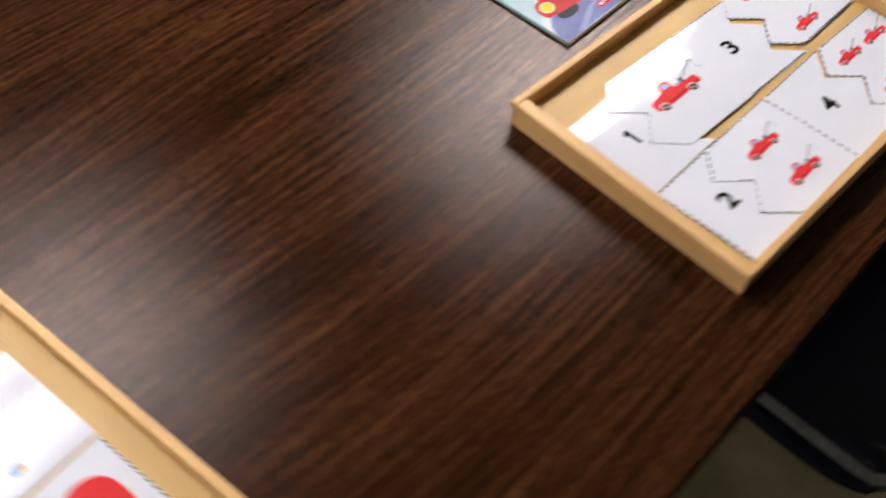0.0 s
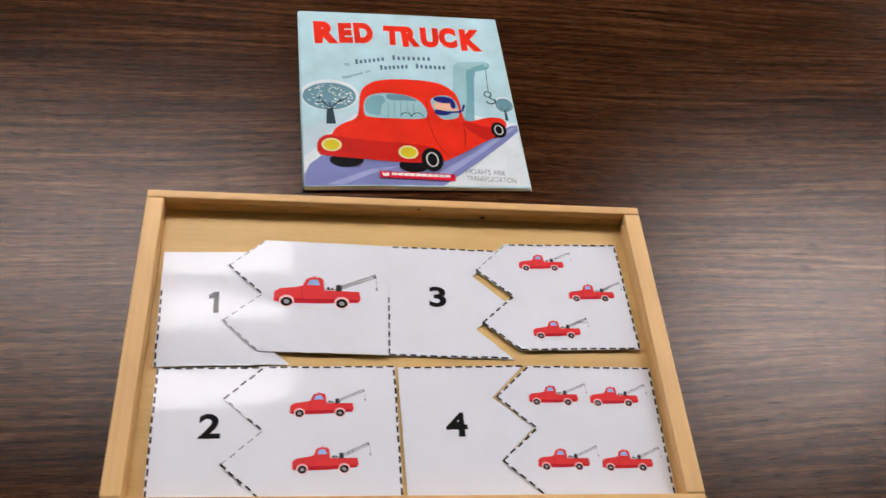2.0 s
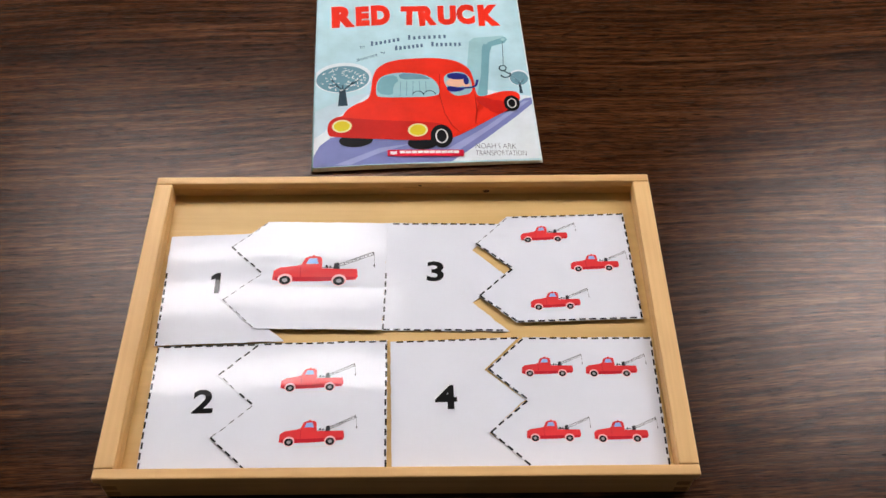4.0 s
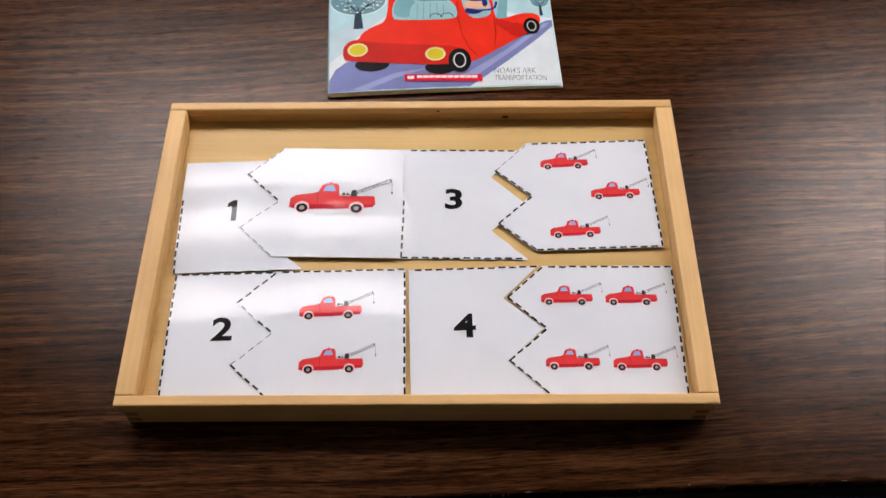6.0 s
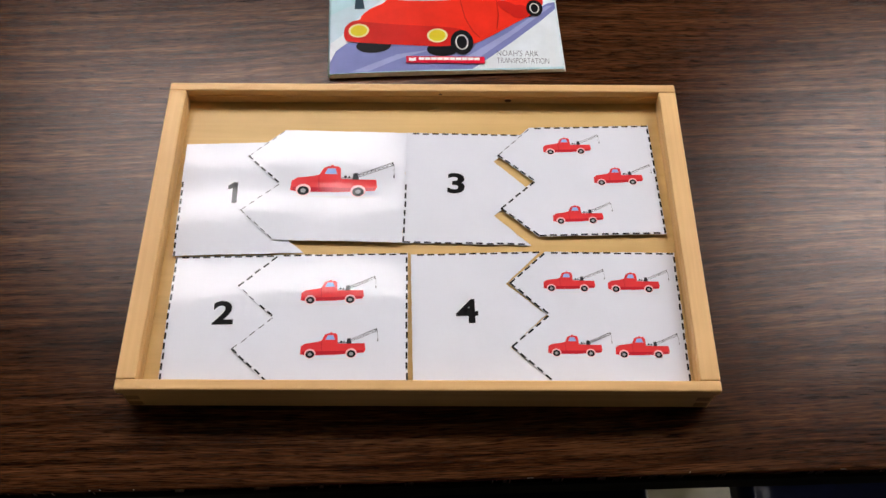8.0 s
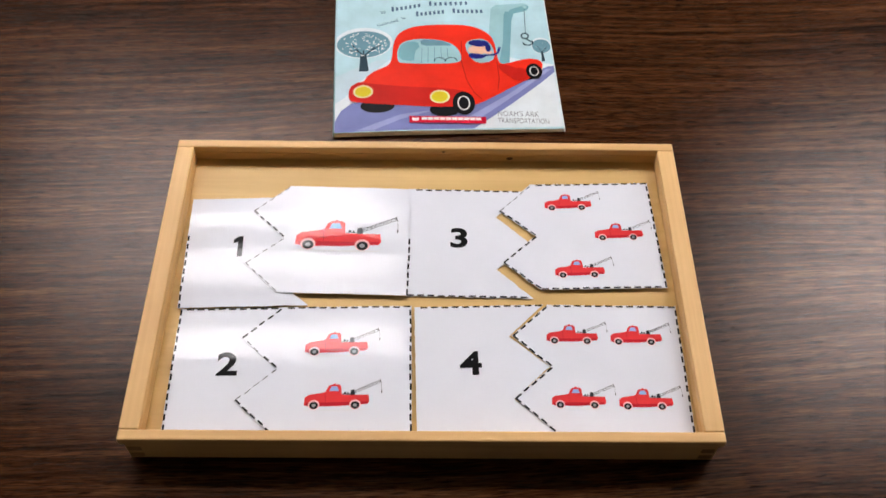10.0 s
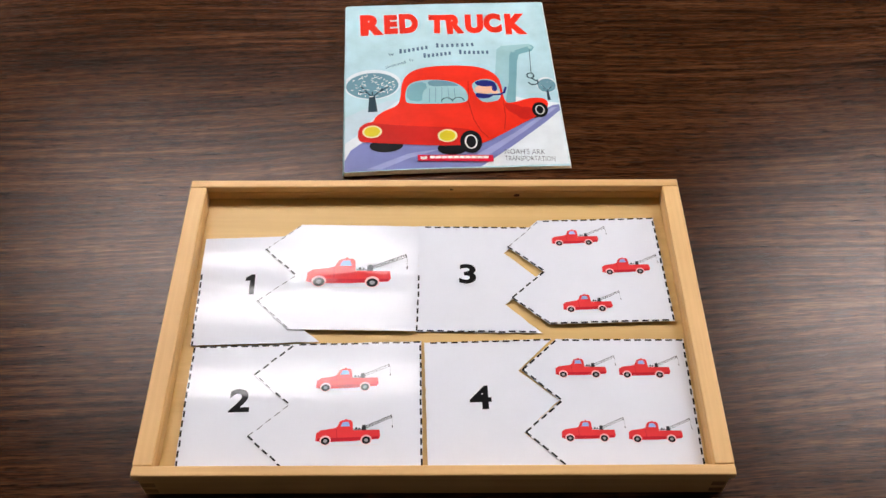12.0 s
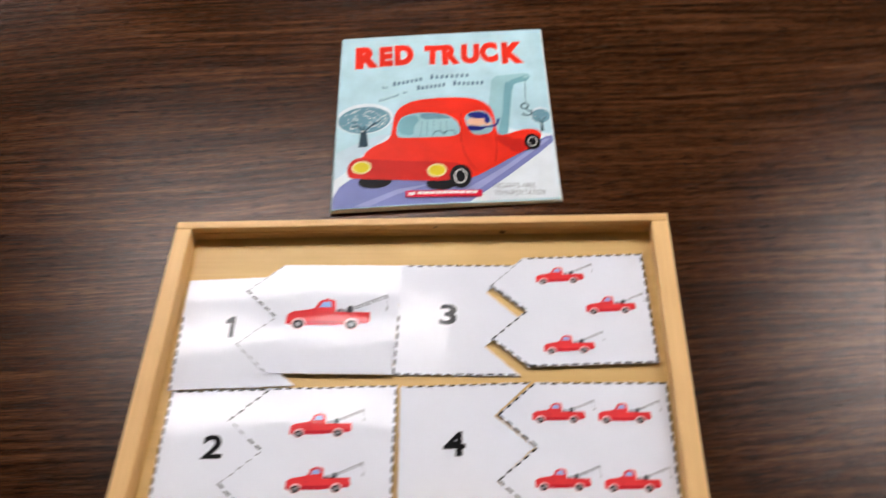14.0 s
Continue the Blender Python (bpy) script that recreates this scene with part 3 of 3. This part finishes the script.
SKY = cover_ink("sky blue cover", (186, 220, 228))
part("back_cover", leaf(0.0002, 0.0006, 0.0018), SKY, book)
for k in range(4):
    part("page_block", leaf(0.0008 + 0.0005 * k, 0.00125 + 0.0005 * k, 0.0004 - 0.0005 * (3 - k), lambda x, y, k=k: (0.00125 + 0.0005 * k) / BT * curl(x, y)), PAGES, book)
part("front_cover", leaf(BT - 0.00025, BT, 0.0, curl), SKY, book)
part("spine", tube([(0.0010, 0.0002, 0.0023), (0.0010, BH, 0.0031)], 0.0022, 10), SKY, book, smooth=True)


def mm(points):
    """Cover coordinates in millimetres to metres, sheared and stretched a little to fit the camera's view."""
    return [(min(max(x * 0.001015, 0.0006), BW), min(max((y + 0.012 * x) * 0.00102, 0.0006), BH)) for x, y in points]


def print_on_cover(name, label, layers, level):
    inks = [ink for polys, ink in layers]
    return flat_part(name, [([mm(p) for p in polys], n) for n, (polys, ink) in enumerate(layers)],
                     lambda x, y: curl(x, y) + 0.0001 + 0.00003 * level, inks, book, label, 0.012)


SNOW = cover_ink("snow print", (226, 234, 238))
SNOW_SHADE = cover_ink("blue snow print", (196, 218, 228))
ROAD = cover_ink("violet road print", (126, 133, 186))
ROAD_LIGHT = cover_ink("pale violet road print", (156, 164, 208))
TEAL = cover_ink("teal print", (108, 150, 164))
TEAL_PALE = cover_ink("pale teal print", (158, 200, 206))
TEAL_MID = cover_ink("mid teal print", (122, 172, 182))
TEAL_DARK = cover_ink("dark teal print", (44, 66, 78))
RED = cover_ink("bright red print", (238, 48, 28))
RED_DEEP = cover_ink("deep red print", (204, 34, 26))
RED_LINE = cover_ink("dark red line print", (160, 24, 20))
BLACK = cover_ink("black print", (16, 16, 20))
WHITE = cover_ink("white print", (240, 240, 236))
CREAM = cover_ink("cream print", (236, 226, 170))
YELLOW = cover_ink("yellow print", (222, 204, 40))
NAVY_INK = cover_ink("navy print", (34, 40, 120))
PEACH = cover_ink("peach print", (240, 190, 160))
PINK_RED = cover_ink("publisher red print", (216, 28, 60))
LINE_INK = cover_ink("dark blue-grey print", (38, 60, 96))
BAR_INK = cover_ink("muted blue-grey print", (86, 110, 136))
PENCIL = cover_ink("grey pen", (84, 84, 92))

snow = rounded([(0, 0), (0, 66), (14, 77), (40, 88), (70, 92), (140, 98), (175, 86), (206, 79), (206, 0)], 0)
print_on_cover("snow_print", "", [([snow], SNOW), ([[(0, 36), (0, 70), (16, 79), (40, 90), (52, 91), (20, 60), (10, 44)]], SNOW_SHADE)], 0)
road = [(0, 14), (6, 27), (16, 36), (40, 40), (120, 34), (170, 58), (199, 76), (206, 77), (206, 69), (190, 54), (160, 28), (125, 0), (0, 0)]
print_on_cover("road_print", "", [([road], ROAD), ([[(20, 2), (60, 20), (90, 24), (60, 14), (34, 1)], [(120, 14), (160, 42), (198, 73), (203, 73), (170, 44), (128, 10)]], ROAD_LIGHT)], 2)

rng = random.Random(4)


def tree_print(cx, cy, rx, ry, base, flecks):
    fl = []
    for k in range(flecks):
        a, r = rng.uniform(0, 2 * math.pi), 0.92 * math.sqrt(rng.uniform(0.02, 1))
        fl.append(ellipse(cx + rx * 0.94 * r * math.cos(a), cy + ry * 0.94 * r * math.sin(a), rx * 0.062, rx * 0.017, 8, rng.uniform(-0.6, 1.8)))
    limbs = [[(cx, base), (cx, cy - 0.5 * ry)], [(cx, cy - ry * 0.9), (cx - 0.35 * rx, cy - 0.2 * ry)], [(cx, cy - ry * 0.9), (cx + 0.4 * rx, cy - 0.25 * ry)],
             [(cx - 0.2 * rx, cy - ry * 0.55), (cx - 0.5 * rx, cy - 0.45 * ry)], [(cx + 0.2 * rx, cy - ry * 0.6), (cx + 0.62 * rx, cy - 0.1 * ry)], [(cx - 0.35 * rx, cy - 0.2 * ry), (cx - 0.45 * rx, cy + 0.05 * ry)]]
    dark = [[(cx - 0.17 * rx, base), (cx - 0.12 * rx, cy - ry * 0.8), (cx + 0.1 * rx, cy - ry * 0.8), (cx + 0.19 * rx, base)]]
    for limb in limbs:
        dark += stroke(limb, rx * 0.05)
    halo = ellipse(cx, cy + ry * 0.1, rx * 1.1, ry * 1.16, 32)
    return [([halo], SNOW), ([ellipse(cx, cy, rx, ry, 32)], TEAL), (dark, TEAL_DARK), (fl, WHITE)]


print_on_cover("tree_print", "", tree_print(26.5, 112, 25.5, 18, 76, 70), 5)
print_on_cover("tree_print", "", tree_print(196.5, 103.5, 8.8, 9.5, 83, 10), 5)

tower = [(141, 72), (152, 158), (157, 163), (186, 165), (190, 160), (187, 154), (174, 150), (171, 140), (164, 82), (152, 72)]
print_on_cover("crane_print", "", [
    ([tower], TEAL_PALE),
    ([[(152, 72), (160, 110), (164, 148), (166, 154), (188, 163), (190, 159), (187, 154), (174, 150), (171, 140), (164, 82)]], TEAL_MID),
    ([ellipse(168, 155, 2.2, 2.2, 12), ellipse(186, 159.5, 2.2, 2.2, 12)], TEAL_PALE),
    (stroke([(185, 156), (183, 122)], 0.6) + ring(182, 118, 3.4, 3.6, 1.3, 18) + stroke([(183, 114), (187, 110)], 1.4) + ring(184, 109, 4.6, 4.0, 1.5, 14, -3.0, 0.6), TEAL_DARK)], 9)

body = rounded([(13, 38), (12.5, 54), (20, 62), (27, 62), (29, 69), (38, 77), (50, 82), (53.5, 92), (55, 114), (61, 127), (76, 135.5), (112, 136.5), (136, 132), (149, 120), (152.5, 106), (153, 82),
                (160, 80), (178, 87), (192, 86), (196, 78), (190, 66), (168, 53), (148, 40), (128, 28), (112, 27), (60, 31), (22, 36)], 2)
bumper = rounded([(13, 38), (12.5, 54), (20, 62), (30, 60), (61, 55), (99, 51), (116, 48), (122, 44), (118, 28), (96, 27), (60, 31), (22, 36)], 2)
under = [ellipse(39, 31, 15.5, 8.5, 24), ellipse(100, 24, 14, 8.5, 24), ellipse(178, 64, 9, 5, 16)]
windshield = rounded([(58, 88), (58.5, 104), (64, 114), (80, 117.5), (104, 114), (116, 104), (119.5, 90), (116, 82.5), (88, 83), (62, 84.5)], 2)
side_window = rounded([(122.5, 104), (126, 113), (140, 116), (149, 108), (151, 90), (146, 83), (130, 82)], 2)
seat = rounded([(74, 84), (75, 100), (80, 106), (100, 106), (112, 100), (114, 84)], 1)
print_on_cover("truck_print", "bright red cartoon tow truck print", [
    (under, BLACK),
    ([body], RED),
    ([bumper], RED_DEEP),
    ([windshield, side_window], TEAL_PALE),
    ([rounded([(59, 90), (60, 106), (66, 113), (78, 114), (80, 104), (75, 96), (74, 86)], 1)], TEAL_MID),
    ([rounded([(82, 107), (80, 116), (100, 114.5), (113, 106), (100, 107)], 1)], TEAL),
    ([seat], TEAL_PALE),
    (stroke([(81, 85), (82, 104)], 0.5) + stroke([(87, 85), (88, 105)], 0.5) + stroke([(93, 85), (94, 105)], 0.5) + stroke([(100, 88), (100, 104)], 0.5) + stroke([(106, 88), (106, 103)], 0.5), TEAL),
    (ring(98, 86, 5.0, 4.6, 0.9, 14, 0, 3.14) + ring(109, 85.5, 5.5, 5.0, 0.9, 14, 0, 3.14), TEAL_DARK),
    (stroke([(120, 112), (118.5, 84), (122, 60), (128, 44), (134, 36)], 0.6) + stroke([(152, 84), (152.5, 62), (150, 46)], 0.6), RED_LINE),
    ([rounded([(152, 80), (160, 80), (176, 70), (164, 62), (154, 72)], 1)], RED_DEEP),
    ([ellipse(172, 66, 9, 8.5, 20)], RED_DEEP),
    ([ellipse(135, 100, 9.5, 6.5, 18), ellipse(145, 96.0, 4, 2.4, 12)], PEACH),
    ([ellipse(136.5, 108.5, 10, 4.6, 18, -0.12), ellipse(145, 102, 2.6, 5.6, 12), rounded([(126, 89), (126, 96), (136, 94), (144, 91), (136, 87)], 1)]
     + stroke([(139, 92), (150, 92.5), (154, 95), (156, 102)], 2.2), NAVY_INK),
    ([ellipse(26, 49.3, 9.2, 8.2, 24), ellipse(96, 40, 9.2, 8.4, 24)], CREAM),
    ([ellipse(26, 49.3, 7.4, 6.5, 24), ellipse(96, 40, 7.4, 6.7, 24)], YELLOW),
    ([ellipse(117.5, 31, 10.2, 14.6, 28), ellipse(186, 69.5, 7.6, 10.2, 24)], BLACK),
    (ring(117.5, 31, 5.2, 8.4, 1.2) + ring(186, 69.5, 3.9, 5.8, 1.0), WHITE)], 14)

# cover title, and bars for the smaller lines
title, outline = [], []
for ch, x, y, h, turn, wide in (("R", 15.0, 185.5, 33, 0.03, 24.0), ("E", 39.4, 187.0, 30, 0.02, 14.0), ("D", 55.0, 187, 31, 0.02, 19.5), ("T", 84.2, 186, 29, -0.04, 18), ("R", 103.6, 183.5, 31, 0.04, 18), ("U", 122.2, 184, 30, -0.03, 19), ("C", 142.2, 183.5, 31, 0.02, 18.5), ("K", 163.6, 180.5, 33, -0.02, 22.5)):
    title += moved(letters(ch, h, 0.075, wide), x, y, turn)
    outline += moved(letters(ch, h + 1.4, 0.10, wide + 1.4), x - 0.7, y - 0.7, turn)
print_on_cover("title", "hand-drawn red title lettering with a pale rim", [(outline, SNOW), (title, RED)], 2)
print_on_cover("small_words", "small dark blue words", [(moved(letters("by", 5.0, 0.0), 44.5, 153.0, 0.30), LINE_INK)], 2)
print_on_cover("small_words", "small dark blue words", [(moved(letters("illustrated", 3.9, -0.004, 21), 40.5, 135.6, 0.34) + moved(letters("by", 4.2, -0.004), 64.5, 144.0, 0.28), LINE_INK)], 2)
# bars in place of the two names, one to a letter
for xa, ya, xb, yb, n in ((53, 159.0, 83.5, 164.8, 7), (90, 166.2, 130.5, 166.6, 8), (77, 151.4, 106.5, 154.8, 7), (113, 155.2, 144.5, 154.2, 7)):
    for k in range(n):
        f = (k + 0.5) / n
        x, y = xa + (xb - xa) * f, ya + (yb - ya) * f
        bar = stroke([(x, y - 1.7), (x, y + (3.6 if k == 0 else 1.9))], 2.3)
        print_on_cover("printed_bar", "", [(bar, BAR_INK)], 2)
marks = [[(70, 10.8), (70, 14.6), (73, 13.8), (76, 14.6), (76, 10.8), (73, 10.2)]]
for k in range(10):
    marks += stroke([(79.5 + 5.4 * k, 12.9 - 0.25 * k), (82.4 + 5.4 * k, 12.8 - 0.25 * k)], 3.2)
print_on_cover("publisher_mark", "red publisher strip with white marks", [([[(67.5, 8.6), (67.5, 16.6), (136.4, 12.9), (136.2, 4.9)]], PINK_RED), (marks, WHITE)], 34)
note = moved(letters("NOAH'S ARK", 6.5, -0.012, 37), 147.5, 14.6, -0.06) + moved(letters("TRANSPORTATION", 6.0, -0.012, 46), 147.0, 6.3, -0.06)
print_on_cover("handwritten_note", "thin grey handwritten note", [(note, PENCIL)], 6)


# ---- chairs pushed under the table ----
def chair(label, m, shine=True):
    c = thing("stacking_chair", label, "chair", m, "chairs at the table")
    w, d = 0.172, 0.195

    def shell(nx, ny, place, thick):
        bm = bmesh.new()
        rows = [[bm.verts.new(place(-1 + 2 * i / nx, -1 + 2 * j / ny)) for j in range(ny + 1)] for i in range(nx + 1)]
        for i in range(nx):
            for j in range(ny):
                bm.faces.new((rows[i][j], rows[i + 1][j], rows[i + 1][j + 1], rows[i][j + 1]))
        bmesh.ops.recalc_face_normals(bm, faces=bm.faces[:])
        bmesh.ops.solidify(bm, geom=bm.faces[:], thickness=thick)
        return bm

    def squircle(u, v):
        k = (abs(u) ** 6 + abs(v) ** 6) ** (1 / 6) or 1e-6
        top = max(abs(u), abs(v))
        return u * top / k, v * top / k

    def seat_at(u, v):
        a, b = squircle(u, v)
        edge = max(abs(u), abs(v))
        rim = 0.012 * math.exp(-((abs(u) - 0.93) / 0.05) ** 2) - 0.022 * max(0.0, (edge - 0.94) / 0.06) ** 2
        return Vector((w * a, d * b, 0.45 - 0.016 * (1 - a * a) * (1 - 0.5 * b * b) + rim))

    def back_at(u, v):
        a, b = squircle(u, v)
        return Vector((w * 0.98 * a, -0.235 - 0.03 * (1 - a * a) - 0.05 * (b + 1) / 2, 0.68 + 0.11 * b))

    part("seat", shell(36, 36, seat_at, 0.006), NAVY, c, smooth=True)
    part("backrest", shell(24, 16, back_at, 0.006), NAVY, c, smooth=True)
    for s in (-1, 1):
        x = s * 0.105
        # A pale strip laid along the seat's lip stands in for its highlight.
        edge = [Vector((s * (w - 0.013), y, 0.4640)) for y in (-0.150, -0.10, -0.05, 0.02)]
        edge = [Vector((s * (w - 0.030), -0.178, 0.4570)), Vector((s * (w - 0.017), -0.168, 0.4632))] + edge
        if shine:
            part("rolled_edge", tube(edge, 0.0062, 14), LIP_SHINE, c, "pale grey-blue strip standing in for a lip highlight", smooth=True)
        part("leg", tube([(x * 0.6, 0.10, 0.425), (x * 0.6, 0.22, 0.0)], 0.010), STEEL, c, smooth=True)
        part("leg", tube([(x * 0.6, -0.04, 0.425), (x * 0.6, 0.06, 0.0)], 0.010), STEEL, c, smooth=True)
        part("side_rail", tube([(x, 0.13, 0.426), (x, -0.12, 0.426), (x * 1.05, -0.20, 0.45), (x * 1.05, -0.243, 0.56), (x * 1.05, -0.278, 0.76)], 0.010), STEEL, c, smooth=True)
    return c


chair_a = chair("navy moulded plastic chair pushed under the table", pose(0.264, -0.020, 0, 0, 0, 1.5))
chair_b = chair("navy moulded plastic chair with plain edges under the table", pose(0.690, -0.005, 0, 0, 0, 0.5), False)
